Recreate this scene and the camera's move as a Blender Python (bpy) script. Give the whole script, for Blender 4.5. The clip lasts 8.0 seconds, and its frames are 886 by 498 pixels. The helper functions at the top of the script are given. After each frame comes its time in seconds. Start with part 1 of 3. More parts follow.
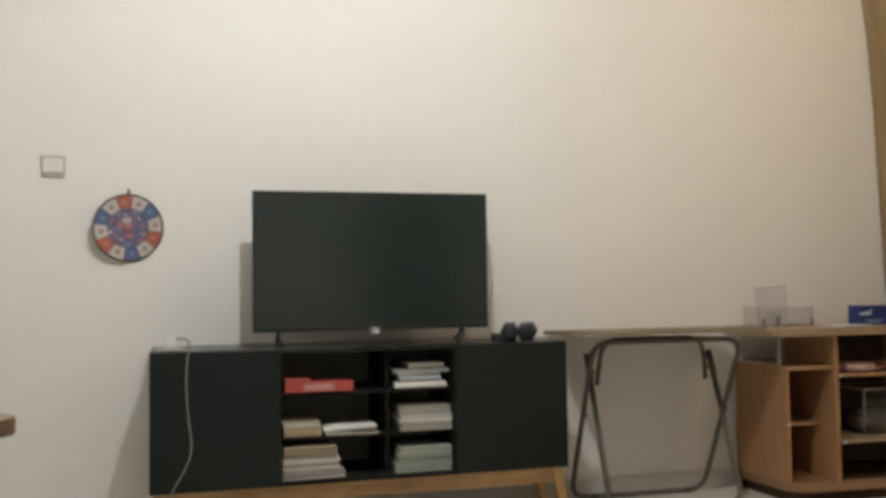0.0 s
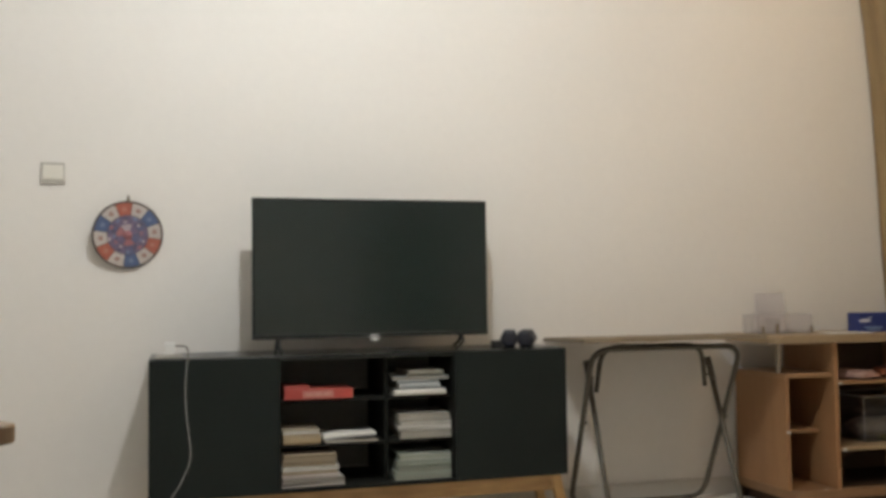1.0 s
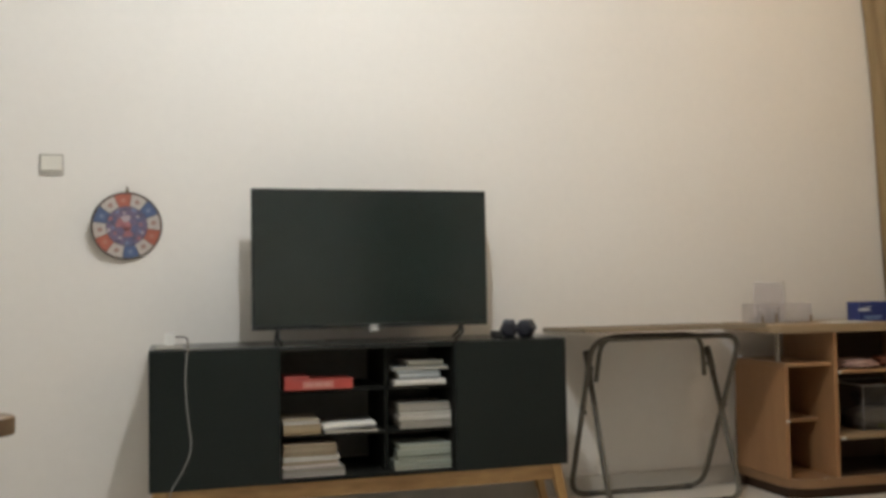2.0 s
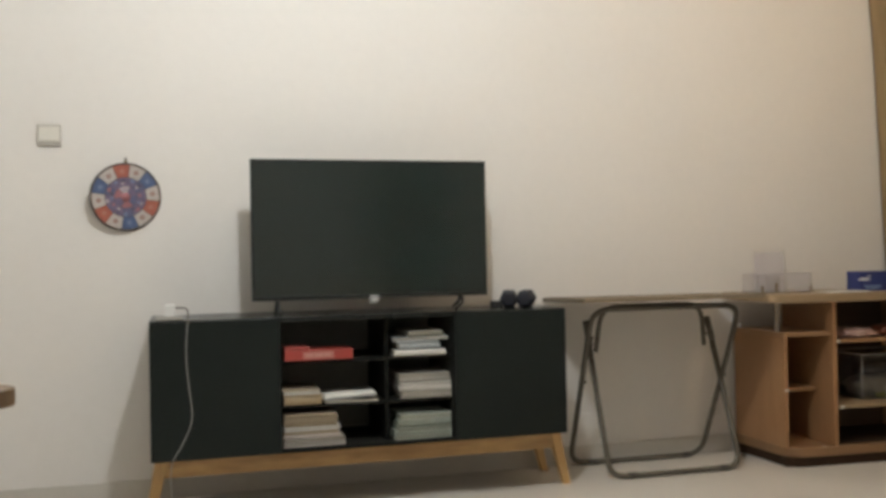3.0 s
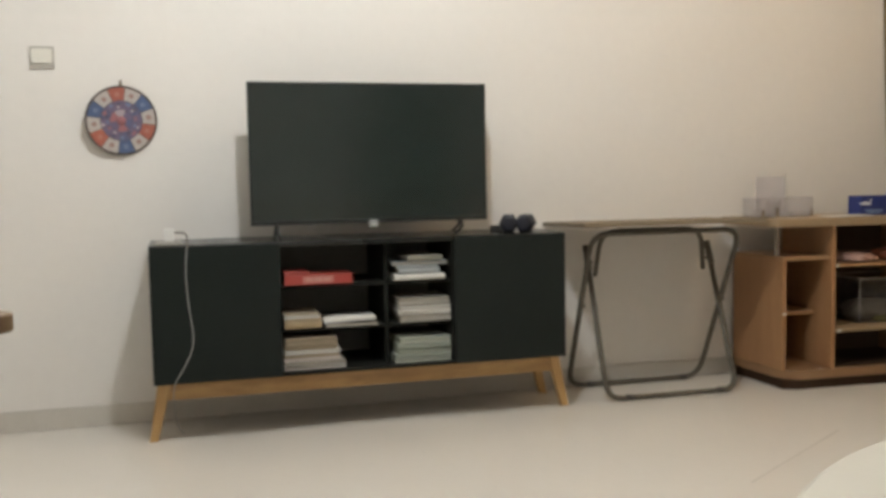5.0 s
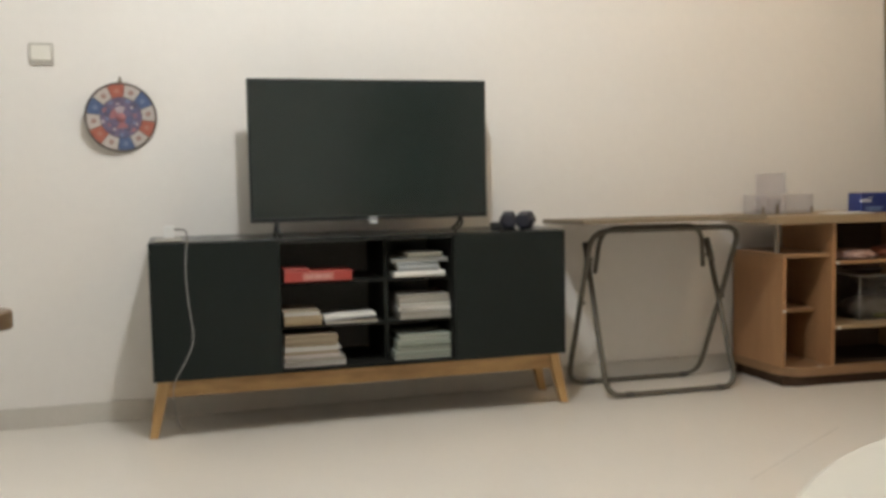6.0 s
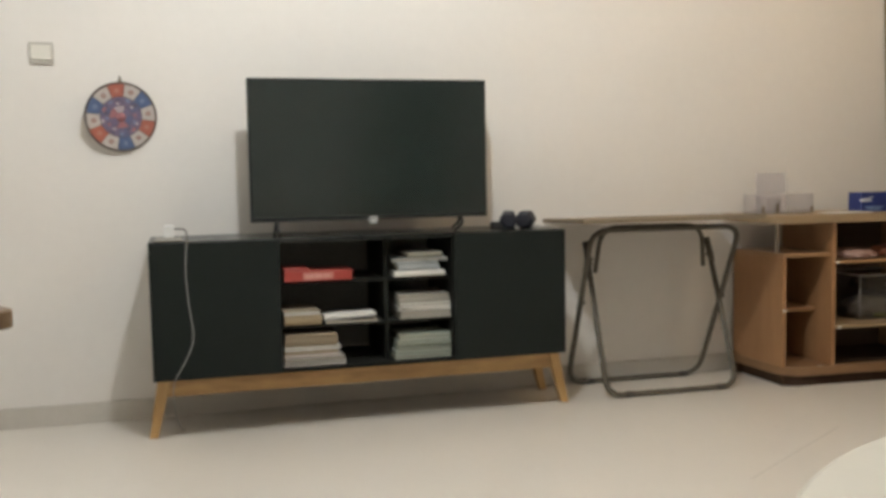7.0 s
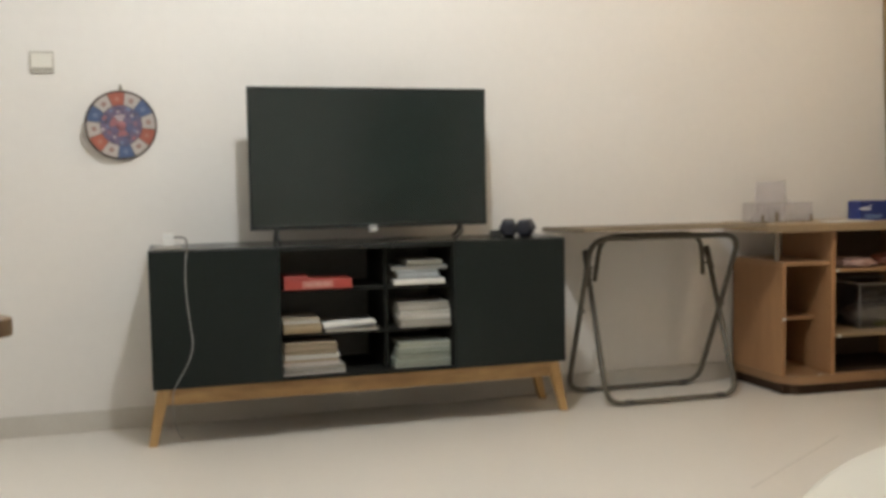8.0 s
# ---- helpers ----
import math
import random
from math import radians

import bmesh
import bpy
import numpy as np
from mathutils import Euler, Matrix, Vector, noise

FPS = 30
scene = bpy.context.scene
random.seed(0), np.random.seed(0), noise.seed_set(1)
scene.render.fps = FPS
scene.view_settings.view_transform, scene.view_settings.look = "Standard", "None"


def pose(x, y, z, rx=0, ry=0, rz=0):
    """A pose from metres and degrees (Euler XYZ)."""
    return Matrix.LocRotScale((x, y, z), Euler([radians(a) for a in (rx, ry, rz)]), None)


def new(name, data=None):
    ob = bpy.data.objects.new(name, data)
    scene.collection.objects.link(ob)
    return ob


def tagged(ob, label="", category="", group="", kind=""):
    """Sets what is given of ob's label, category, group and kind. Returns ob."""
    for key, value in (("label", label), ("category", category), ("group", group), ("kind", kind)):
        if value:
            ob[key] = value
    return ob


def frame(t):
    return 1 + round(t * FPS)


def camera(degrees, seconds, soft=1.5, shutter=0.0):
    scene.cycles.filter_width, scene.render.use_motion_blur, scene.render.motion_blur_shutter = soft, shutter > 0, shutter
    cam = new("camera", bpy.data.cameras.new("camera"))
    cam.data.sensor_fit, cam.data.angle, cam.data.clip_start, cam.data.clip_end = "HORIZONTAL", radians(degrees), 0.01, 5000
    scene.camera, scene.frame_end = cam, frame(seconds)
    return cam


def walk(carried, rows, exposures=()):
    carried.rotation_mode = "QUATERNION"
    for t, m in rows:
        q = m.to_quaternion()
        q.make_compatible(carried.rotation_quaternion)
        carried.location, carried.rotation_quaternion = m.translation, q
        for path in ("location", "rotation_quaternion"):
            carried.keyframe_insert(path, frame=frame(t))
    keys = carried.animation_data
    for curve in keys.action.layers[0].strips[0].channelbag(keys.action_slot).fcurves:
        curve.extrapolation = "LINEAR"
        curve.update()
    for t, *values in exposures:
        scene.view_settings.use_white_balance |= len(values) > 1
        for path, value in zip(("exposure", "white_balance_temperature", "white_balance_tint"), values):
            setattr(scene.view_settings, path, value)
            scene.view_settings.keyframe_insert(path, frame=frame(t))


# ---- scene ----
# ---- camera and its walk ----
cam = camera(51.04, 8.0, soft=3.6, shutter=0.4)
PATH = [  # seconds, x, y, z, yaw, pitch, roll
    (0.0, -0.0248, -3.9418, 0.9571, -15.836, 2.477, 0.765), (0.5, -0.0260, -3.9426, 0.9578, -15.864, 2.605, 0.732),
    (1.0, -0.0267, -3.9424, 0.9591, -15.893, 2.884, 0.736), (1.2, -0.0266, -3.9421, 0.9593, -15.898, 2.880, 0.779),
    (2.3, -0.0259, -3.9404, 0.9603, -15.925, 2.103, 0.917), (2.5, -0.0258, -3.9400, 0.9605, -15.930, 2.090, 0.930),
    (2.7, -0.0246, -3.9383, 0.9608, -15.923, 2.066, 0.967), (2.8, -0.0240, -3.9374, 0.9610, -15.919, 1.343, 0.980),
    (2.9, -0.0234, -3.9365, 0.9612, -15.905, 0.491, 0.994), (3.0, -0.0228, -3.9356, 0.9613, -15.902, 0.429, 1.007),
    (3.2, -0.0214, -3.9337, 0.9615, -15.890, 0.352, 1.025), (3.3, -0.0206, -3.9328, 0.9616, -15.884, 0.099, 1.038),
    (3.4, -0.0199, -3.9318, 0.9617, -15.878, -0.334, 1.042), (3.5, -0.0192, -3.9308, 0.9618, -15.862, -0.697, 1.056),
    (3.7, -0.0181, -3.9295, 0.9621, -15.856, -1.177, 1.064), (3.8, -0.0175, -3.9288, 0.9623, -15.854, -1.462, 1.063),
    (4.0, -0.0164, -3.9275, 0.9626, -15.848, -2.442, 1.071), (4.2, -0.0159, -3.9264, 0.9630, -15.858, -2.899, 1.074),
    (4.5, -0.0151, -3.9248, 0.9637, -15.873, -3.419, 1.073), (4.7, -0.0149, -3.9244, 0.9638, -15.867, -3.930, 1.052),
    (5.8, -0.0141, -3.9224, 0.9639, -15.865, -4.492, 1.018), (6.0, -0.0140, -3.9221, 0.9639, -15.868, -4.462, 1.006),
    (6.5, -0.0132, -3.9207, 0.9629, -15.839, -4.740, 0.992), (7.0, -0.0139, -3.9210, 0.9621, -15.866, -4.467, 1.018),
    (7.3, -0.0146, -3.9214, 0.9621, -15.869, -3.875, 0.986), (7.5, -0.0150, -3.9217, 0.9621, -15.873, -3.434, 0.961),
    (7.7, -0.0151, -3.9217, 0.9621, -15.884, -3.100, 0.971), (8.0, -0.0153, -3.9216, 0.9621, -15.899, -3.949, 0.989),
]
walk(cam, [(t, pose(x, y, z, 90 + p, r, w)) for t, x, y, z, w, p, r in PATH], exposures=[(0.0, -0.22), (1.0, -0.25), (2.5, -0.22), (3.5, -0.10), (4.5, -0.03), (6.0, 0.0), (8.0, -0.01)])

# ---- world ----
world = bpy.data.worlds.new("world")
scene.world = world
world.use_nodes = True
world.node_tree.nodes["Background"].inputs[0].default_value = (0.02, 0.02, 0.025, 1)
world.node_tree.nodes["Background"].inputs[1].default_value = 0.2
LAMP = (0.50, -1.86, 2.85)
LAMP_POWER, LAMP_FILL_POWER = 670.0, 33.5


# ---- materials ----
def material(name, colour, rough=0.5, metal=0.0, colour2=None, scale=6.0, stretch=(1, 1, 1), grain=0.0,
             grain_scale=60.0, bump=0.0, bump_scale=200.0, emit=0.0, spread=0.0, gloss_var=0.0, spec=0.5, glass=0.0, ior=1.5):
    """Two scales of variation over a base colour, with fine relief."""
    m = bpy.data.materials.new(name)
    m.use_nodes = True
    nt = m.node_tree
    b = nt.nodes["Principled BSDF"]
    b.inputs["Roughness"].default_value = rough
    b.inputs["Metallic"].default_value = metal
    b.inputs["Specular IOR Level"].default_value = spec
    b.inputs["Transmission Weight"].default_value = glass
    b.inputs["IOR"].default_value = ior
    m.diffuse_color = (*colour, 1)
    tex = nt.nodes.new("ShaderNodeTexCoord")
    mp = nt.nodes.new("ShaderNodeMapping")
    mp.inputs["Scale"].default_value = stretch
    nt.links.new(tex.outputs["Object"], mp.inputs["Vector"])
    big = nt.nodes.new("ShaderNodeTexNoise")
    big.inputs["Scale"].default_value = scale
    big.inputs["Detail"].default_value = 4
    nt.links.new(mp.outputs[0], big.inputs["Vector"])
    mix = nt.nodes.new("ShaderNodeMix")
    mix.data_type = "RGBA"
    c2 = colour2 or tuple(c * 0.86 for c in colour)
    mix.inputs[6].default_value, mix.inputs[7].default_value = (*colour, 1), (*c2, 1)
    ramp = nt.nodes.new("ShaderNodeMapRange")
    ramp.inputs[1].default_value, ramp.inputs[2].default_value = 0.25, 0.75
    nt.links.new(big.outputs["Fac"], ramp.inputs[0])
    nt.links.new(ramp.outputs[0], mix.inputs[0])
    out = mix.outputs[2]
    if grain:
        fine = nt.nodes.new("ShaderNodeTexNoise")
        fine.inputs["Scale"].default_value = grain_scale
        fine.inputs["Detail"].default_value = 3
        nt.links.new(mp.outputs[0], fine.inputs["Vector"])
        g = nt.nodes.new("ShaderNodeMapRange")
        g.inputs[3].default_value, g.inputs[4].default_value = 1 - grain, 1 + grain
        nt.links.new(fine.outputs["Fac"], g.inputs[0])
        mul = nt.nodes.new("ShaderNodeVectorMath")
        mul.operation = "SCALE"
        nt.links.new(out, mul.inputs[0])
        nt.links.new(g.outputs[0], mul.inputs["Scale"])
        out = mul.outputs[0]
    if spread:
        info = nt.nodes.new("ShaderNodeObjectInfo")
        r = nt.nodes.new("ShaderNodeMapRange")
        r.inputs[3].default_value, r.inputs[4].default_value = 1 - spread, 1 + spread
        nt.links.new(info.outputs["Random"], r.inputs[0])
        mul2 = nt.nodes.new("ShaderNodeVectorMath")
        mul2.operation = "SCALE"
        nt.links.new(out, mul2.inputs[0])
        nt.links.new(r.outputs[0], mul2.inputs["Scale"])
        out = mul2.outputs[0]
    nt.links.new(out, b.inputs["Base Color"])
    if gloss_var:
        gv = nt.nodes.new("ShaderNodeMapRange")
        gv.inputs[3].default_value, gv.inputs[4].default_value = rough - gloss_var, rough + gloss_var
        nt.links.new(big.outputs["Fac"], gv.inputs[0])
        nt.links.new(gv.outputs[0], b.inputs["Roughness"])
    if bump:
        bn = nt.nodes.new("ShaderNodeTexNoise")
        bn.inputs["Scale"].default_value = bump_scale
        bn.inputs["Detail"].default_value = 4
        nt.links.new(mp.outputs[0], bn.inputs["Vector"])
        bp = nt.nodes.new("ShaderNodeBump")
        bp.inputs["Strength"].default_value = bump
        bp.inputs["Distance"].default_value = 0.004
        nt.links.new(bn.outputs["Fac"], bp.inputs["Height"])
        nt.links.new(bp.outputs[0], b.inputs["Normal"])
    if emit:
        b.inputs["Emission Color"].default_value = (*colour, 1)
        b.inputs["Emission Strength"].default_value = emit
    return m


WALL = material("wall_paint", (0.78, 0.745, 0.703), 0.85, spec=0.25, colour2=(0.755, 0.72, 0.678), scale=1.3, grain=0.025,
                grain_scale=25, bump=0.12, bump_scale=90)
# unseen walls and ceiling coloured paler so they bounce more light
WALL_BOUNCE = material("wall_paint_bounce", (0.84, 0.80, 0.745), 0.6, scale=1.1, grain=0.02, bump=0.1, bump_scale=90)
CEIL = material("ceiling_paint", (0.86, 0.84, 0.80), 0.7, scale=1.0, grain=0.02, bump=0.08, bump_scale=70)
FLOOR = material("floor_tile", (0.725, 0.676, 0.612), 0.28, colour2=(0.68, 0.632, 0.568), scale=0.9, grain=0.025,
                 grain_scale=30, bump=0.02, bump_scale=30, gloss_var=0.02)
FLOOR_LINE = material("floor_line", (0.685, 0.638, 0.575), 0.5, grain=0.1)
SKIRT = material("skirting_tile", (0.6, 0.56, 0.5), 0.3, scale=3, grain=0.05)
BLACK = material("black_laminate", (0.0092, 0.0126, 0.0112), 0.5, colour2=(0.0080, 0.0112, 0.0099), scale=5, grain=0.12,
                 grain_scale=80, bump=0.05, bump_scale=140, gloss_var=0.06, spec=0.2)
BLACK_TOP = material("black_laminate_top", (0.0105, 0.0125, 0.0112), 0.27, colour2=(0.0085, 0.0105, 0.0095), scale=5, grain=0.12,
                     grain_scale=80, bump=0.03, bump_scale=140, gloss_var=0.06, spec=0.5)
# cabinet inside: colours lifted above the black laminate to lighten its shade
INSIDE_LIFTED = material("black_inside_lifted", (0.0135, 0.0138, 0.0122), 0.65, scale=5, grain=0.12, grain_scale=80, spec=0.05)
BACK_LIFTED = material("back_board_lifted", (0.25, 0.25, 0.228), 0.7, colour2=(0.2, 0.2, 0.18), scale=4, grain=0.12, spec=0.2)
PINE = material("pine", (0.62, 0.385, 0.16), 0.45, colour2=(0.29, 0.148, 0.05), scale=2.6, stretch=(1.6, 7, 7),
                grain=0.16, grain_scale=18, bump=0.08, bump_scale=60)
PINE_LEG = material("pine_leg", (0.58, 0.37, 0.16), 0.45, colour2=(0.44, 0.26, 0.1), scale=3.0, stretch=(9, 9, 1.2),
                    grain=0.14, grain_scale=18, bump=0.08, bump_scale=60)
SCREEN = material("screen_glass", (0.0068, 0.0146, 0.0136), 0.22, scale=2, colour2=(0.0062, 0.0136, 0.0126), spec=0.85)
BEZEL = material("bezel_plastic", (0.008, 0.009, 0.009), 0.5, grain=0.05)
SILVER = material("silver_plastic", (0.42, 0.42, 0.42), 0.3, 0.5)
POST = material("grey_metal_post", (0.34, 0.29, 0.23), 0.4, 0.3, scale=10)
STEEL = material("grey_painted_steel", (0.112, 0.098, 0.074), 0.5, 0.1, colour2=(0.088, 0.076, 0.057), scale=14,
                 grain=0.12, grain_scale=90, bump=0.05)
CAP = material("dark_grey_cap", (0.055, 0.05, 0.042), 0.6, grain=0.1)
RUBBER = material("black_rubber", (0.02, 0.02, 0.02), 0.7, grain=0.1)
TABLE_TOP = material("folding_top_laminate", (0.21, 0.16, 0.105), 0.6, colour2=(0.185, 0.14, 0.09), scale=3,
                     stretch=(1.5, 10, 10), grain=0.14, grain_scale=20)
TABLE_EDGE = material("folding_top_edge", (0.22, 0.17, 0.115), 0.5, scale=8, grain=0.12)
BEECH = material("beech_board", (0.375, 0.198, 0.092), 0.42, colour2=(0.31, 0.158, 0.07), scale=2.5, stretch=(7, 7, 1.1),
                 grain=0.12, grain_scale=22, bump=0.04, bump_scale=70)
BEECH_FLAT = material("beech_shelf_board", (0.36, 0.205, 0.10), 0.4, colour2=(0.30, 0.16, 0.076), scale=2.5,
                      stretch=(1.1, 7, 7), grain=0.12, grain_scale=22, bump=0.04, bump_scale=70)
UNIT_TOP = material("worn_top_board", (0.31, 0.22, 0.13), 0.55, colour2=(0.27, 0.185, 0.105), scale=3, stretch=(1.1, 7, 7),
                    grain=0.14, grain_scale=22, bump=0.04, bump_scale=70)
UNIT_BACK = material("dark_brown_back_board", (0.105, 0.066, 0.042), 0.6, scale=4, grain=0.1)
# shade painted as a dark sheet, for the lowest compartment's floor
UNIT_SHADE = material("unit_floor_shade", (0.045, 0.026, 0.016), 0.7, scale=4, grain=0.12, spec=0.2)
DARKBACK = material("dark_back_board", (0.06, 0.035, 0.022), 0.6, scale=4, grain=0.1)
PLINTH = material("dark_brown_plinth", (0.042, 0.021, 0.011), 0.6, scale=6, grain=0.1, spec=0.2)
# beech darkened in colour for the weaker light near the floor
BEECH_SHADED = material("shaded_beech", (0.27, 0.15, 0.073), 0.45, colour2=(0.22, 0.118, 0.056), scale=2.5, stretch=(1.1, 7, 7),
                      grain=0.14, grain_scale=22, bump=0.04, bump_scale=70)
WHITE_PL = material("white_plastic", (0.78, 0.77, 0.74), 0.35, colour2=(0.74, 0.73, 0.70), scale=9)
ROCKER = material("cream_white_plastic", (0.73, 0.70, 0.63), 0.4, colour2=(0.70, 0.67, 0.60), scale=9)
GREY_PL = material("grey_plastic_frame", (0.46, 0.43, 0.38), 0.4, colour2=(0.42, 0.39, 0.34), scale=9)
CABLE = material("pale_cable", (0.34, 0.34, 0.32), 0.5, grain=0.05)
CABLE_DK = material("brown_cable", (0.2, 0.17, 0.14), 0.5, grain=0.05)
NAVY = material("navy_vinyl", (0.0075, 0.0085, 0.019), 0.5, colour2=(0.006, 0.007, 0.014), scale=20, bump=0.2,
                bump_scale=220)
RED = material("dart_red", (0.41, 0.125, 0.085), 0.75, scale=14, grain=0.1, bump=0.2, bump_scale=400)
BLUE = material("dart_blue", (0.085, 0.125, 0.24), 0.75, scale=14, grain=0.1, bump=0.2, bump_scale=400)
DWHITE = material("dart_white", (0.50, 0.445, 0.41), 0.75, scale=14, grain=0.06, bump=0.2, bump_scale=400)
PURPLE = material("dart_purple", (0.165, 0.13, 0.21), 0.75, scale=14, grain=0.12, bump=0.2, bump_scale=400)
DBLUE = material("dart_dull_blue", (0.12, 0.125, 0.22), 0.75, scale=14, grain=0.12, bump=0.2, bump_scale=400)
DPINK = material("dart_pink", (0.36, 0.15, 0.16), 0.75, scale=14, grain=0.12, bump=0.2, bump_scale=400)
RIM = material("dart_rim", (0.085, 0.06, 0.05), 0.6, grain=0.1)
PRINT_PALE = material("print_pale", (0.42, 0.35, 0.37), 0.7, grain=0.1)
PRINT_WARM = material("print_warm", (0.35, 0.215, 0.19), 0.7, grain=0.1)
RIM_INK = material("dark_print", (0.10, 0.09, 0.13), 0.7, grain=0.1)
PRINT_RED = material("print_light_red", (0.45, 0.19, 0.14), 0.7, grain=0.1)
PRINT_BLUE = material("print_light_blue", (0.17, 0.21, 0.33), 0.7, grain=0.1)
LABEL_PINK = material("label_pink", (0.46, 0.19, 0.16), 0.6, grain=0.08)
LABEL_PALE = material("label_pale", (0.52, 0.27, 0.235), 0.6, grain=0.08)
CLEAR = material("clear_acrylic", (0.95, 0.94, 0.94), 0.22, glass=0.92, colour2=(0.9, 0.88, 0.9), scale=3, ior=1.25)
FROST = material("frosted_acrylic", (0.86, 0.83, 0.84), 0.4, glass=0.8, colour2=(0.78, 0.75, 0.78), scale=5, ior=1.25)
BOX_BLUE = material("blue_card", (0.018, 0.036, 0.18), 0.4, colour2=(0.015, 0.028, 0.14), scale=8)
BOX_WHITE = material("white_print", (0.66, 0.68, 0.74), 0.4)
BOX_TEAL = material("pale_blue_print", (0.22, 0.32, 0.52), 0.4)
PAPER = material("paper", (0.72, 0.70, 0.66), 0.8, scale=10, grain=0.04)
CREAM = material("cream_table_laminate", (0.68, 0.645, 0.565), 0.35, colour2=(0.655, 0.62, 0.54), scale=3, grain=0.02,
                 gloss_var=0.06)
OAK = material("brown_table_wood", (0.20, 0.128, 0.07), 0.38, colour2=(0.14, 0.088, 0.046), scale=3, stretch=(1.5, 10, 10),
               grain=0.16, grain_scale=20, bump=0.05, bump_scale=60)
CURTAIN = material("gold_brown_curtain", (0.60, 0.44, 0.25), 0.85, colour2=(0.50, 0.35, 0.18), scale=7,
                   stretch=(6, 6, 0.5), grain=0.12, grain_scale=80, bump=0.15, bump_scale=300)
WRAP = material("pink_plastic_wrap", (0.58, 0.40, 0.34), 0.22, colour2=(0.44, 0.25, 0.21), scale=18, bump=0.5, bump_scale=35)
ORANGE = material("orange_wrap", (0.36, 0.12, 0.065), 0.3, colour2=(0.28, 0.09, 0.05), scale=18)
SMOKE = material("clear_smoky_plastic", (0.86, 0.84, 0.82), 0.06, glass=0.97, colour2=(0.8, 0.78, 0.76), scale=5, ior=1.2)
CLOTH = material("pale_grey_cloth", (0.36, 0.33, 0.29), 0.85, colour2=(0.27, 0.245, 0.21), scale=9, grain=0.1, bump=0.4, bump_scale=60)
GREEN_WRAP = material("yellow_green_wrap", (0.30, 0.29, 0.08), 0.4, colour2=(0.16, 0.2, 0.05), scale=14, bump=0.3, bump_scale=40)
CRATE_RIM = material("pale_grey_plastic", (0.34, 0.32, 0.29), 0.3, scale=6)
CRATE_DK = material("dark_brown_fabric", (0.035, 0.024, 0.02), 0.5, grain=0.1)
BULB = material("lamp_glass", (0.944, 1.0, 1.015), 0.4, emit=LAMP_POWER)
# glow of the added fill lamp, warm to tint the right wall
BULB_FILL = material("fill_lamp_glass", (1.0, 0.76, 0.48), 0.4, emit=LAMP_FILL_POWER)
def page_paper(name, c):
    return material(name, c, 0.85, colour2=tuple(v * 0.8 for v in c), scale=4, stretch=(0.6, 0.6, 90), grain=0.12,
                    grain_scale=8, spread=0.06)


PAGES = {"white": page_paper("white_page_edges", (0.52, 0.50, 0.46)), "tan": page_paper("tan_page_edges", (0.34, 0.275, 0.20)),
         "grey": page_paper("grey_page_edges", (0.35, 0.325, 0.28)), "green": page_paper("green_page_edges", (0.335, 0.35, 0.295))}
SHADE = {"tan": "tan", "brown": "tan", "grey": "grey", "olive": "grey", "steel": "grey", "mint": "green", "sage": "green"}


# ---- building blocks ----
def part(name, bm, mat, parent=None, label=""):
    """Links a bmesh as one mesh object under a thing or a part."""
    me = bpy.data.meshes.new(name)
    bm.to_mesh(me)
    bm.free()
    me.materials.append(mat)
    ob = new(name, me)
    ob.parent = parent
    if label:
        tagged(ob, label)
    return ob


def thing(name, place, label, category, group="", turn=0.0, kind=""):
    ob = new(name)
    ob.empty_display_size = 0.05
    ob.matrix_basis = pose(*place, 0, 0, turn)
    return tagged(ob, label, category, group, kind)


def block(x0, x1, y0, y1, z0, z1, bev=0.0015, seg=2):
    bm = bmesh.new()
    bmesh.ops.create_cube(bm, size=1)
    for v in bm.verts:
        v.co = ((x0 + x1) / 2 + v.co.x * (x1 - x0), (y0 + y1) / 2 + v.co.y * (y1 - y0), (z0 + z1) / 2 + v.co.z * (z1 - z0))
    if bev:
        bmesh.ops.bevel(bm, geom=bm.edges[:], offset=bev, segments=seg, affect="EDGES", profile=0.5)
    return bm


def join(*bms):
    """One bmesh out of several."""
    out = bmesh.new()
    for b in bms:
        me = bpy.data.meshes.new("scratch")
        b.to_mesh(me)
        b.free()
        out.from_mesh(me)
        bpy.data.meshes.remove(me)
    return out


def fillet(points, radius, closed=False, steps=6):
    """A path with its corners rounded."""
    pts = [Vector(p) for p in points]
    n, out = len(pts), []
    for i, p in enumerate(pts):
        if not closed and i in (0, n - 1):
            out.append(p)
            continue
        a, b = pts[i - 1] - p, pts[(i + 1) % n] - p
        r = min(radius, a.length * 0.48, b.length * 0.48)
        s, e = p + a.normalized() * r, p + b.normalized() * r
        for k in range(steps + 1):
            u = k / steps
            out.append(s * (1 - u) ** 2 + p * 2 * u * (1 - u) + e * u * u)
    return out


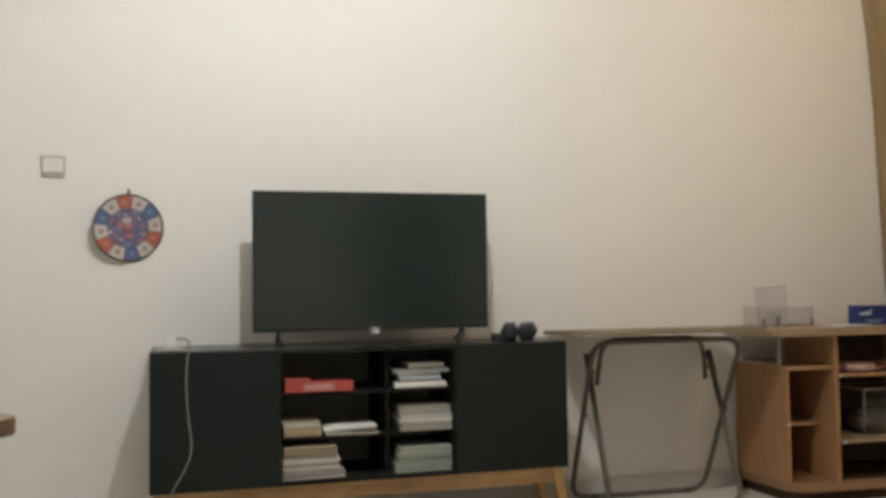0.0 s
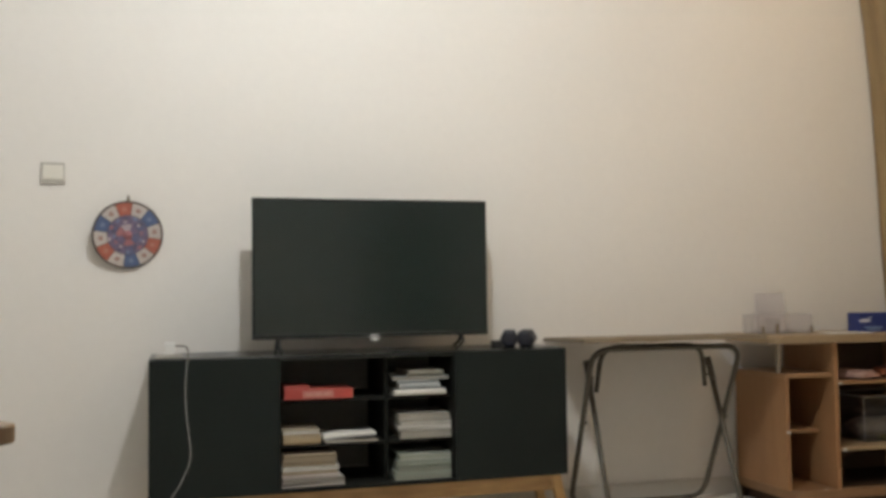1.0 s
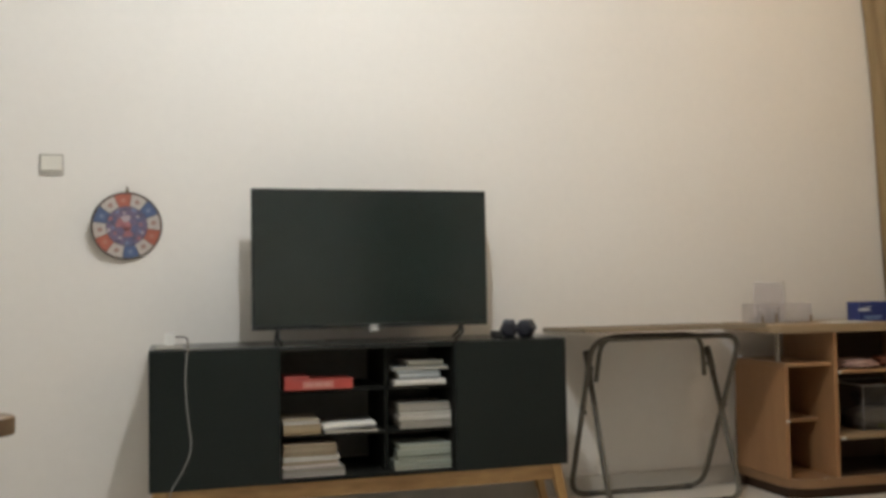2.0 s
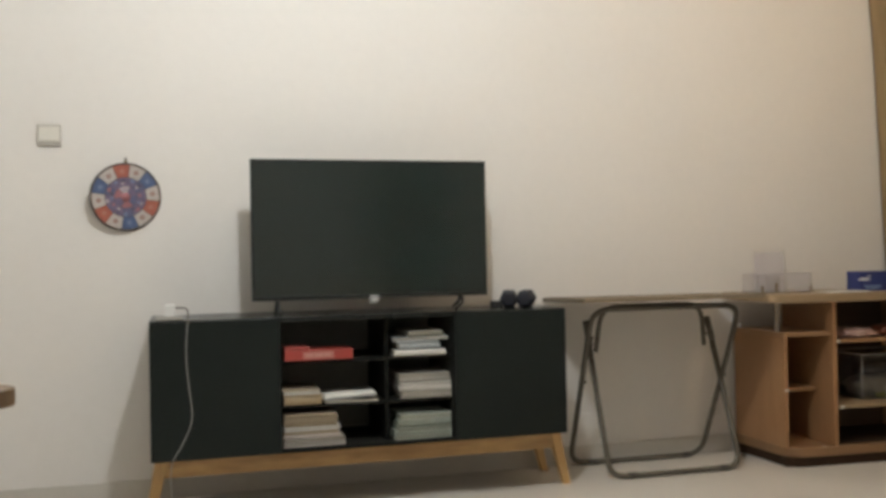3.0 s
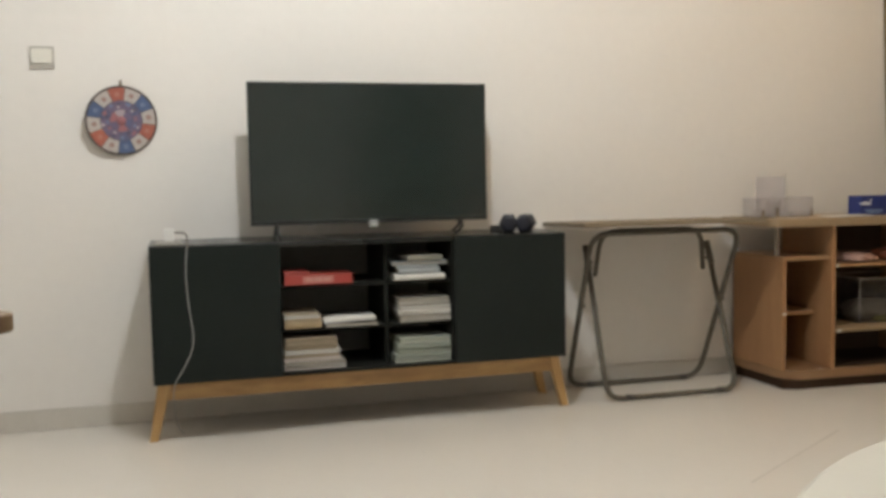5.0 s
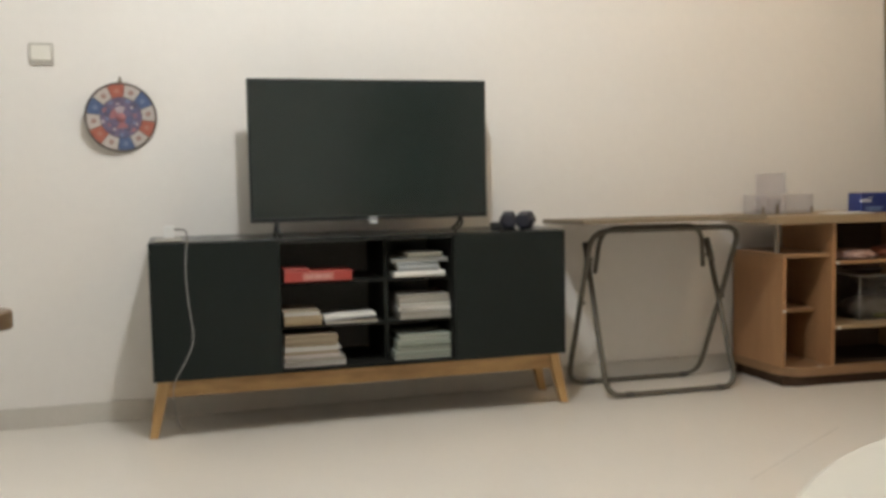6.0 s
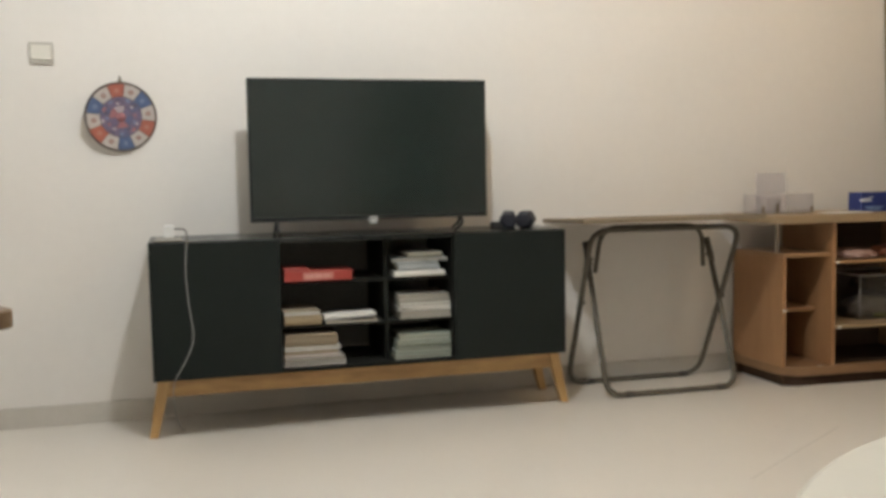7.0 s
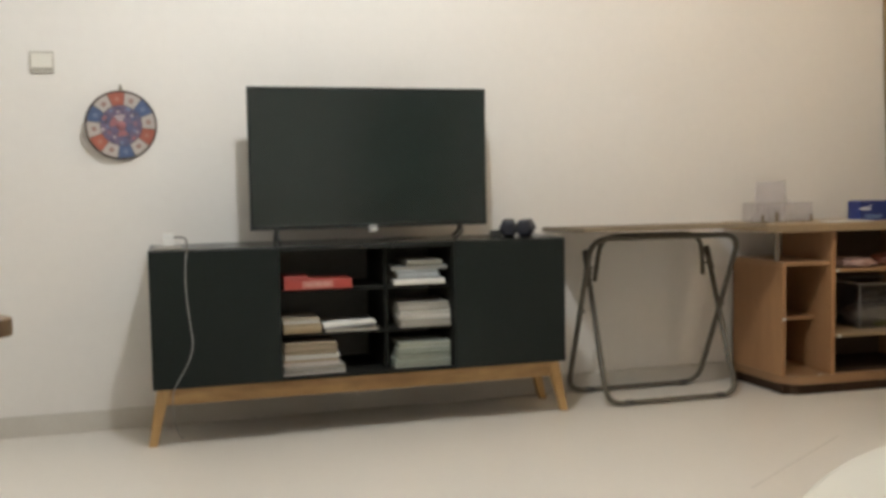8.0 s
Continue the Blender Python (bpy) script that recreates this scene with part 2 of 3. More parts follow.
def tube(path, radius, closed=False, sides=12):
    """A round bar along a path."""
    bm = bmesh.new()
    n, rings, up = len(path), [], None
    for i, p in enumerate(path):
        a = path[i - 1] if (i or closed) else path[0]
        b = path[(i + 1) % n] if (closed or i < n - 1) else path[-1]
        d = (b - a).normalized()
        if up is None:
            up = d.orthogonal().normalized()
        up = (up - d * up.dot(d)).normalized()
        side = d.cross(up)
        rings.append([bm.verts.new(p + (up * math.cos(w) + side * math.sin(w)) * radius)
                      for w in (2 * math.pi * k / sides for k in range(sides))])
    for i in range(n if closed else n - 1):
        r, s = rings[i], rings[(i + 1) % n]
        shift = 0
        if closed and i == n - 1:
            shift = min(range(sides), key=lambda k: (r[0].co - s[k].co).length)
        for k in range(sides):
            f = bm.faces.new((r[k], r[(k + 1) % sides], s[(k + 1 + shift) % sides], s[(k + shift) % sides]))
            f.smooth = True
    if not closed:
        bm.faces.new(rings[0][::-1])
        bm.faces.new(rings[-1])
    bmesh.ops.recalc_face_normals(bm, faces=bm.faces[:])
    return bm


def prism(outline, z0, z1, bev=0.0, seg=2):
    """A flat outline in x and y raised from z0 to z1."""
    bm = bmesh.new()
    low = [bm.verts.new((x, y, z0)) for x, y in outline]
    high = [bm.verts.new((x, y, z1)) for x, y in outline]
    n = len(outline)
    bm.faces.new(low[::-1])
    top = bm.faces.new(high)
    for i in range(n):
        bm.faces.new((low[i], low[(i + 1) % n], high[(i + 1) % n], high[i]))
    bmesh.ops.recalc_face_normals(bm, faces=bm.faces[:])
    if bev:
        rim = [e for f in bm.faces if len(f.verts) == n and n > 4 for e in f.edges]
        bmesh.ops.bevel(bm, geom=rim or bm.edges[:], offset=bev, segments=seg, affect="EDGES", profile=0.5)
    return bm


def spun(profile, steps=40):
    """A round body from (radius, height) pairs about the z axis."""
    bm = bmesh.new()
    rings = []
    for r, z in profile:
        if r < 1e-6:
            rings.append([bm.verts.new((0, 0, z))])
        else:
            rings.append([bm.verts.new((r * math.cos(2 * math.pi * k / steps), r * math.sin(2 * math.pi * k / steps), z))
                          for k in range(steps)])
    for a, b in zip(rings, rings[1:]):
        for k in range(steps):
            quad = [a[k % len(a)], a[(k + 1) % len(a)], b[(k + 1) % len(b)], b[k % len(b)]]
            quad = list(dict.fromkeys(quad))
            if len(quad) > 2:
                bm.faces.new(quad).smooth = True
    bmesh.ops.recalc_face_normals(bm, faces=bm.faces[:])
    return bm


def rounded(x0, x1, y0, y1, r, steps=7):
    """A rectangle's outline with round corners, counter-clockwise."""
    out = []
    for cx, cy, a in ((x1 - r, y1 - r, 0), (x0 + r, y1 - r, 90), (x0 + r, y0 + r, 180), (x1 - r, y0 + r, 270)):
        for k in range(steps + 1):
            w = radians(a + 90 * k / steps)
            out.append((cx + r * math.cos(w), cy + r * math.sin(w)))
    return out


def taper(top, foot, a, b):
    """A square leg from foot (half width b) up to top (half width a)."""
    bm = bmesh.new()
    rings = []
    for (x, y, z), h in ((foot, b), (top, a)):
        rings.append([bm.verts.new((x + i * h, y + j * h, z)) for i, j in ((-1, -1), (1, -1), (1, 1), (-1, 1))])
    bm.faces.new(rings[0][::-1])
    bm.faces.new(rings[1])
    for k in range(4):
        bm.faces.new((rings[0][k], rings[0][(k + 1) % 4], rings[1][(k + 1) % 4], rings[1][k]))
    bmesh.ops.bevel(bm, geom=bm.edges[:], offset=0.004, segments=2, affect="EDGES", profile=0.5)
    return bm


# ---- the room ----
X0, X1, Y0, H = -1.56, 3.56, -6.2, 3.0


def structure(name, bm, mat, label, category):
    return tagged(part(name, bm, mat), label, category, kind="structure")


structure("floor", block(X0 - 0.1, X1 + 0.1, Y0 - 0.1, 0.12, -0.1, 0.0, 0), FLOOR, "pale cream polished tile floor", "floor")
structure("ceiling", block(X0 - 0.1, X1 + 0.1, Y0 - 0.1, 0.12, H, H + 0.1, 0), CEIL, "plain white painted ceiling", "ceiling")
structure("wall_north", block(X0 - 0.1, X1 + 0.1, 0.0, 0.12, 0.0, H, 0), WALL, "cream painted plaster wall behind the television", "wall")
structure("wall_south", block(X0 - 0.1, X1 + 0.1, Y0 - 0.1, Y0, 0.0, H, 0), WALL_BOUNCE, "plain cream painted wall behind the viewer", "wall")
structure("wall_east", block(X1, X1 + 0.1, Y0, 0.0, 0.0, H, 0), WALL_BOUNCE, "unseen cream side wall set close to bounce light with a curtain", "wall")
# unseen wall, set close to throw light onto the left side
structure("wall_west", block(X0 - 0.1, X0, Y0, 0.0, 0.0, H, 0), WALL_BOUNCE, "unseen cream side wall set close to bounce light", "wall")
structure("baseboard", block(X0, X1, -0.011, 0.0, 0.0, 0.083, 0.002), SKIRT, "low beige tile skirting along the wall", "baseboard")

floor_ob = bpy.data.objects["floor"]
# thin slanting strip, slightly darker than the floor
line_strip = block(-0.390, 0.390, -0.005, 0.005, 0.0, 0.0008, 0)
part("faint_line", line_strip, FLOOR_LINE, floor_ob, "faint darker line on the floor").matrix_basis = pose(2.006, -1.240, 0, 0, 0, 32.2)

# unseen door, added so the screen's right half reflects something dark
door = thing("reflection_door", (2.35, Y0, 0.0), "unseen dark-brown door added to darken the screen's reflection", "door", kind="structure")
leaf_1 = part("door_leaf", block(-0.42, 0.42, 0.004, 0.036, 0.005, 2.05, 0.003), DARKBACK, door)
for x0, x1, z0, z1 in ((-0.50, -0.4205, 0.0, 2.13), (0.4205, 0.50, 0.0, 2.13), (-0.4205, 0.4205, 2.0505, 2.13)):
    part("door_frame", block(x0, x1, 0.002, 0.05, z0, z1, 0.003), DARKBACK, door)
part("door_handle", tube(fillet([(-0.36, 0.036, 1.0), (-0.36, 0.075, 1.0), (-0.25, 0.075, 1.0)], 0.015), 0.009, sides=8), SILVER, leaf_1, "steel lever handle")

# ceiling lamp, plus an unseen warm fill globe added for the right side
def ceiling_or_fill_lamp(x, y, glow, r, words):
    lamp = thing("ceiling_or_fill_lamp", (x, y, H), words, "lamp", "ceiling lamps")
    part("base", spun([(0, 0), (0.06, 0), (0.06, -0.012), (0.035, -0.025), (0.024, -0.03), (0.024, -0.085), (0, -0.085)]), WHITE_PL, lamp)
    part("bulb", spun([(0.022, -0.086)] + [(r * math.cos(radians(a)), -0.09 - r - r * math.sin(radians(a)))
                                           for a in range(-66, 90, 12)] + [(0, -0.09 - 2 * r)], 24), glow, lamp, "glowing round glass")


ceiling_or_fill_lamp(LAMP[0], LAMP[1], BULB, 0.065, "small white ceiling lamp with a glowing round bulb")
ceiling_or_fill_lamp(2.90, -1.65, BULB_FILL, 0.14, "unseen warm fill lamp added to brighten the right side")

# curtain against the side wall
curtain = thing("curtain", (3.405, -0.012, 0.0), "gold-brown fabric curtain hanging beside the wall", "curtain")
cb = bmesh.new()
cols, rows_ = 90, 14
grid = []
for i in range(cols + 1):
    u = i / cols
    grid.append([])
    for j in range(rows_ + 1):
        z = 0.03 + 2.85 * j / rows_
        fold = min(1.0, 0.2 + 6 * u) * (0.028 * math.sin(u * 62 + 0.5 * math.sin(j * 0.6)) + 0.012 * math.sin(u * 23))
        lean = -0.047 * (z - 1.2) / 1.2 - 0.07 * max(0.0, z - 1.75) ** 2
        grid[-1].append(cb.verts.new((fold + lean + 0.012, -0.005 - 1.5 * u, z)))
for i in range(cols):
    for j in range(rows_):
        cb.faces.new((grid[i][j], grid[i + 1][j], grid[i + 1][j + 1], grid[i][j + 1])).smooth = True
bmesh.ops.solidify(cb, geom=cb.faces[:], thickness=0.004)
part("fabric", cb, CURTAIN, curtain)
part("rail", tube([Vector((-0.145, -0.005, 2.895)), Vector((-0.145, -1.55, 2.895))], 0.011), SILVER, curtain, "thin metal curtain rail")

# ---- the low black cabinet ----
CL, CR, CT, CB, CF, CK = -0.1302, 1.4922, 0.7415, 0.2306, -0.4176, -0.025
cabinet = thing("media_cabinet", (0, 0, 0), "low black media cabinet on a pine frame with splayed legs", "cabinet")
bays = (0.342, 0.757, 1.016)
part("top_panel", block(CL, CR, CF, CK, CT - 0.018, CT), BLACK_TOP, cabinet)
part("bottom_panel", block(CL, CR, CF, CK, CB, CB + 0.013), INSIDE_LIFTED, cabinet)
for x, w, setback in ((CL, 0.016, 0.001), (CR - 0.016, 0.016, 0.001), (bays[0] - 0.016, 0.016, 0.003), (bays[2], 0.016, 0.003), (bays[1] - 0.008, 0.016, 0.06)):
    part("upright", block(x, x + w, CF + setback, CK, CB + 0.0135, CT - 0.0185), INSIDE_LIFTED if CL < x < CR - 0.016 else BLACK, cabinet)
part("back_panel", block(CL + 0.017, CR - 0.017, CK - 0.006, CK - 0.001, CB + 0.017, CT - 0.019, 0), BACK_LIFTED, cabinet)
part("door", block(CL + 0.003, bays[0] - 0.004, CF - 0.016, CF - 0.001, CB + 0.003, CT - 0.0035, 0.002), BLACK, cabinet)
part("door", block(bays[2] + 0.004, CR - 0.003, CF - 0.016, CF - 0.001, CB + 0.003, CT - 0.0035, 0.002), BLACK, cabinet)
SH = (0.571, 0.402)
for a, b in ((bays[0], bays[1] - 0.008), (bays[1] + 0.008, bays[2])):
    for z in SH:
        part("shelf", block(a + 0.0005, b - 0.0005, CF + 0.05, CK - 0.007, z - 0.014, z, 0.001), INSIDE_LIFTED, cabinet)
part("front_rail", block(CL + 0.045, CR - 0.03, -0.336, -0.312, 0.153, CB - 0.0005, 0.003), PINE, cabinet, "pine front rail")
part("back_rail", block(CL + 0.045, CR - 0.03, -0.09, -0.066, 0.157, CB - 0.0005, 0.003), PINE, cabinet, "pine back rail")
for x, y, d in ((CL + 0.040, -0.322, -1), (CR - 0.005, -0.322, 1), (CL + 0.040, -0.078, -1), (CR - 0.005, -0.078, 1)):
    top_x = x if d < 0 else CR - 0.022
    foot_x = x - 0.049 if d < 0 else CR + 0.034
    part("leg", taper((top_x, y, CB - 0.001), (foot_x, y, 0.0), 0.0235, 0.0162), PINE_LEG, cabinet, "tapered pine leg")

# ---- television ----
tv = thing("television", (0.2515, -0.2395, CT), "black flat-screen television switched off, on two thin feet", "television")
TW, T0, T1 = 0.969, 0.054, 0.614
part("back_shell", join(block(0.003, TW - 0.003, 0.004, 0.03, T0 + 0.003, T1 - 0.003, 0.003),
                        block(0.16, TW - 0.16, 0.03, 0.075, T0 + 0.02, T0 + 0.34, 0.012)), BEZEL, tv)
part("frame", join(block(0, 0.008, 0, 0.028, T0, T1, 0.001), block(TW - 0.008, TW, 0, 0.028, T0, T1, 0.001),
                   block(0.008, TW - 0.008, 0, 0.028, T1 - 0.008, T1, 0.001), block(0.008, TW - 0.008, 0, 0.028, T0, T0 + 0.017, 0.001)), BEZEL, tv)
part("screen", block(0.0085, TW - 0.0085, 0.002, 0.0035, T0 + 0.0175, T1 - 0.0085, 0), SCREEN, tv, "glossy dark screen")
badge = part("badge", block(0.466, 0.506, -0.006, 0.004, T0 - 0.016, T0 + 0.012, 0.003), SILVER, tv, "small silver badge under the screen")
# the badge's highlight, painted as a small white strip
part("badge_glint", block(0.474, 0.498, -0.0105, -0.0062, T0 - 0.015, T0 - 0.003, 0.002), WHITE_PL, badge, "white strip painted in as the badge's glint")
for fx, d in ((0.102, -1), (0.854, 1)):
    part("foot", join(tube(fillet([(fx, 0.012, T0 + 0.012), (fx + d * 0.004, -0.02, 0.03), (fx - 0.05 * (d > 0), -0.095, 0.0065)], 0.03), 0.0065, sides=8),
                      tube(fillet([(fx, 0.016, T0 + 0.012), (fx + d * 0.004, 0.04, 0.03), (fx, 0.115, 0.0065)], 0.03), 0.0065, sides=8)), BEZEL, tv)

# ---- switch and dartboard on the wall ----
sw = thing("light_switch", (-0.5055, 0.0, 1.4635), "cream-white rocker light switch in a grey-brown frame on the wall", "switch")
part("frame", join(block(-0.044, 0.044, -0.009, 0, 0.034, 0.042, 0.002), block(-0.044, 0.044, -0.009, 0, -0.042, -0.024, 0.002),
                   block(-0.044, -0.036, -0.009, 0, -0.024, 0.034, 0.001), block(0.036, 0.044, -0.009, 0, -0.024, 0.034, 0.001)), GREY_PL, sw, "grey-brown frame")
part("rocker", block(-0.0378, 0.0378, -0.0125, -0.001, -0.0235, 0.0335, 0.002), ROCKER, sw, "cream-white rocker")

dart = thing("dartboard", (-0.2245, -0.028, 1.2185), "round toy dartboard with red, white and blue sectors", "dartboard")
dart.matrix_basis = pose(-0.2225, -0.029, 1.2185, 97, 0, 9) @ Matrix.Diagonal((0.965, 0.965, 1, 1))


def sector(a0, a1, r0, r1, z0, z1, n=5):
    pts = [(r1 * math.cos(radians(a0 + (a1 - a0) * k / n)), r1 * math.sin(radians(a0 + (a1 - a0) * k / n))) for k in range(n + 1)]
    if r0 < 1e-4:
        pts.append((0, 0))
    else:
        pts += [(r0 * math.cos(radians(a1 - (a1 - a0) * k / n)), r0 * math.sin(radians(a1 - (a1 - a0) * k / n))) for k in range(n + 1)]
    return prism(pts, z0, z1)


backing = part("backing", spun([(0, -0.006), (0.134, -0.006), (0.139, -0.003), (0.139, 0.003), (0.134, 0.0035), (0, 0.0035)], 64), RIM, dart, "black felt backing")
part("rim", tube([Vector((0.1385 * math.cos(2 * math.pi * k / 64), 0.1385 * math.sin(2 * math.pi * k / 64), 0.002)) for k in range(64)], 0.0032, True, 8), RIM, backing, "black rim")
outer = (RED, DWHITE, BLUE, DWHITE)
inner = (PURPLE, PURPLE, DBLUE, PURPLE)
for k in range(12):
    a = 98 + 30 * k
    panel = part("outer_sector", sector(a - 14.4, a + 14.4, 0.083, 0.133, 0.0036, 0.0050), outer[k % 4], dart)
    ring = part("inner_sector", sector(a - 14.4, a + 14.4, 0.046, 0.081, 0.0036, 0.0048), inner[k % 4], dart)
    w, rr = radians(a), 0.107
    c, s_ = math.cos(w), math.sin(w)
    star = [((0.0125 if i % 2 else 0.008) * math.cos(math.pi * i / 6), (0.0125 if i % 2 else 0.008) * math.sin(math.pi * i / 6)) for i in range(12)]
    mark = prism(star, 0.0052, 0.0056)
    bmesh.ops.rotate(mark, verts=mark.verts[:], cent=(0, 0, 0), matrix=Matrix.Rotation(w, 3, "Z"))
    bmesh.ops.translate(mark, verts=mark.verts[:], vec=(rr * c, rr * s_, 0))
    part("mark", mark, (PRINT_RED, PRINT_WARM, PRINT_BLUE, PRINT_WARM)[k % 4], panel, "small faded printed star")
    for m in range(2):
        b0, r0 = a - 15 + 16 * random.random(), 0.047 + 0.014 * m + 0.006 * random.random()
        part("print_patch", sector(b0, b0 + 8 + 7 * random.random(), r0, r0 + 0.008 + 0.006 * random.random(), 0.0049, 0.0053, 3),
             (PRINT_PALE, RIM_INK, DPINK, PURPLE, PRINT_BLUE)[(k * 3 + m) % 5], ring, "worn printed patch")
for k in range(6):
    part("centre_sector", sector(60 * k + 9, 60 * k + 67, 0.019, 0.045, 0.0036, 0.0049), (PURPLE, PRINT_PALE, DPINK, PURPLE, DPINK, DBLUE)[k], dart)
part("bullseye", spun([(0, 0.0036), (0.018, 0.0036), (0.018, 0.005), (0, 0.0052)], 24), DPINK, dart, "faded red bullseye")
tab = part("hanging_tab", prism([(-0.012, 0.134), (0.012, 0.134), (0.006, 0.148), (0.005, 0.163), (-0.005, 0.163), (-0.006, 0.148)], -0.002, 0.002, 0.0008), TABLE_EDGE, dart, "brown cloth hanging tab")
part("nail", tube([Vector((0, 0.155, -0.028)), Vector((0, 0.155, 0.010))], 0.002, sides=8), SILVER, tab, "thin steel nail")

# ---- folding table ----
fold = thing("folding_table", (1.555, -0.02, 0.0), "folding table with a brown laminate top and grey steel tube legs", "table", turn=-1)
FD = 0.46


def sloped(bm):
    """The worn top has lifted a little along its front."""
    for v in bm.verts:
        v.co.z -= v.co.y * 0.031
    return bm


leaf = part("tabletop", sloped(block(0.006, 0.842, -FD, 0.0, 0.7445, 0.7645, 0.003)), TABLE_TOP, fold, "thin brown laminate top")
part("edge_band", sloped(block(0.006, 0.842, -FD - 0.0025, -FD - 0.0005, 0.746, 0.763, 0.0005)), TABLE_EDGE, leaf, "brown edge band")
for x in (0.0035, 0.8425):
    part("edge_band", sloped(block(x, x + 0.002, -FD, 0.0, 0.746, 0.763, 0.0005)), TABLE_EDGE, leaf, "brown edge band")
rear_legs = part("rear_leg_frame", tube(fillet([(0.106, -0.034, 0.014), (0.768, -0.034, 0.014), (0.811, -0.315, 0.723), (0.104, -0.315, 0.723)], 0.085, True, 8), 0.0118, True), STEEL, fold)
front_legs = part("front_leg_frame", tube(fillet([(0.163, -0.105, 0.655), (0.168, -0.325, 0.013), (0.792, -0.325, 0.013), (0.768, -0.105, 0.655)], 0.075, False, 8), 0.0118), STEEL, fold)
part("top_bracket", tube(fillet([(0.203, -0.12, 0.525), (0.203, -0.19, 0.726), (0.690, -0.19, 0.726), (0.742, -0.12, 0.535)], 0.085, False, 8), 0.0105), STEEL, fold)
for x, d in ((0.164, 0.003), (0.766, 0.008)):
    part("hinge_sleeve", tube([Vector((x, -0.107, 0.66)), Vector((x + d, -0.140, 0.555))], 0.0145, sides=10), STEEL, front_legs, "short steel sleeve round the tube end")
    part("hinge_pin", tube([Vector((min(x + d, 0.755) - 0.006, -0.128, 0.585)), Vector((min(x + d, 0.755) + 0.022, -0.128, 0.585))], 0.006, sides=8), STEEL, fold)
for x in (0.112, 0.796):
    part("pivot_bolt", tube([Vector((x - 0.013, -0.186, 0.40)), Vector((x + 0.013, -0.186, 0.40))], 0.008, sides=8), STEEL, fold)
for x, y in ((0.27, -0.325), (0.71, -0.325), (0.215, -0.034), (0.69, -0.034)):
    part("foot_cap", tube([Vector((x - 0.018, y, 0.0142)), Vector((x + 0.018, y, 0.0142))], 0.0132, sides=10), CAP, front_legs if y < -0.2 else rear_legs, "dark rubber foot cap")

# ---- open shelf unit ----
unit = thing("shelf_unit", (2.562, -0.03, 0.0), "open beech-veneer shelf unit on a dark plinth", "shelf", turn=-3)


SPLAY = 0.027  # the side runs a little outwards towards the wall


def round_front(x0, x1, yb, yf, cut, splay=SPLAY):
    pts = fillet([(x0 - splay, yb, 0), (x0, yf + cut, 0), (x0 + cut * 0.9, yf, 0), (x1, yf, 0), (x1, yb, 0)], cut * 0.6)
    return [(p.x, p.y) for p in pts]


UW = 0.80
plinth = part("plinth", prism(round_front(0.012, UW - 0.02, -0.01, -0.388, 0.05), 0.0, 0.046), PLINTH, unit, "dark recessed plinth")
for x, y in ((0.016 - SPLAY, -0.03), (0.034, -0.345), (UW - 0.035, -0.35), (UW - 0.035, -0.03)):
    part("foot", block(x - 0.03, x + 0.03, y - 0.025, y + 0.025, 0.0, 0.0455, 0.006), PLINTH, plinth, "black foot")
part("bottom_board", prism(round_front(-0.004, UW, 0.0, -0.406, 0.07), 0.046, 0.085, 0.003), BEECH_SHADED, unit)
part("top_board", prism(round_front(-0.085, UW, 0.0, -0.43, 0.03, 0.0), 0.729, 0.765, 0.003), UNIT_TOP, unit, "greyish-brown top board")
part("side_panel", prism([(-SPLAY, -0.002), (0.0, -0.372), (0.017, -0.372), (0.017 - SPLAY, -0.002)], 0.0855, 0.577, 0.0015), BEECH, unit)
part("side_panel", block(UW - 0.018, UW, -0.40, -0.002, 0.0855, 0.7265, 0.0015), BEECH, unit)
part("divider", block(0.232, 0.250, -0.395, -0.002, 0.0855, 0.7265, 0.0015), BEECH, unit)
part("shelf", prism([(-SPLAY, -0.002), (0.0, -0.378), (0.2315, -0.378), (0.2315, -0.002)], 0.5775, 0.594, 0.0015), BEECH_FLAT, unit)
part("shelf", block(0.0175, 0.2315, -0.27, -0.004, 0.318, 0.334, 0.0015), BEECH_FLAT, unit)
part("shelf", block(0.2505, UW - 0.0185, -0.385, -0.008, 0.542, 0.556, 0.0015), BEECH_FLAT, unit)
part("shelf", block(0.2505, UW - 0.0185, -0.402, -0.008, 0.251, 0.264, 0.0015), UNIT_TOP, unit)
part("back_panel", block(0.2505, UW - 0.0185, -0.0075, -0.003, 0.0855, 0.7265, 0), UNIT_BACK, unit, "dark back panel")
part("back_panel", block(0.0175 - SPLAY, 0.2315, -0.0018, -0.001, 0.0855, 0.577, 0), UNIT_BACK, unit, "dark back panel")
# dark sheet added where the compartment floor lies in shade
part("floor_shade", block(0.2515, UW - 0.0195, -0.372, -0.009, 0.0855, 0.0895, 0.001), UNIT_SHADE, unit, "dark sheet put in for shade in the lowest compartment")
part("post", block(0.002, 0.018, -0.315, -0.299, 0.5945, 0.7265, 0.002), POST, unit, "slim grey post")

for x, y, z in ((0.0095, -0.3732, 0.340), (0.264, -0.3862, 0.549), (0.266, -0.4032, 0.2575)):
    part("worn_chip", block(x - 0.009, x + 0.009, y - 0.0008, y + 0.001, z - 0.005, z + 0.005, 0), PAPER, unit, "pale chipped veneer")
part("worn_chip", prism([(0.165, -0.392), (0.19, -0.388), (0.197, -0.381), (0.17, -0.384)], 0.0852, 0.0862), PAPER, unit, "pale chipped veneer")

# things on and in the shelf unit
tray = thing("acrylic_holder", (2.505, -0.27, 0.7652), "clear acrylic desk holder with an upright back sheet", "holder")
TYW = 0.288
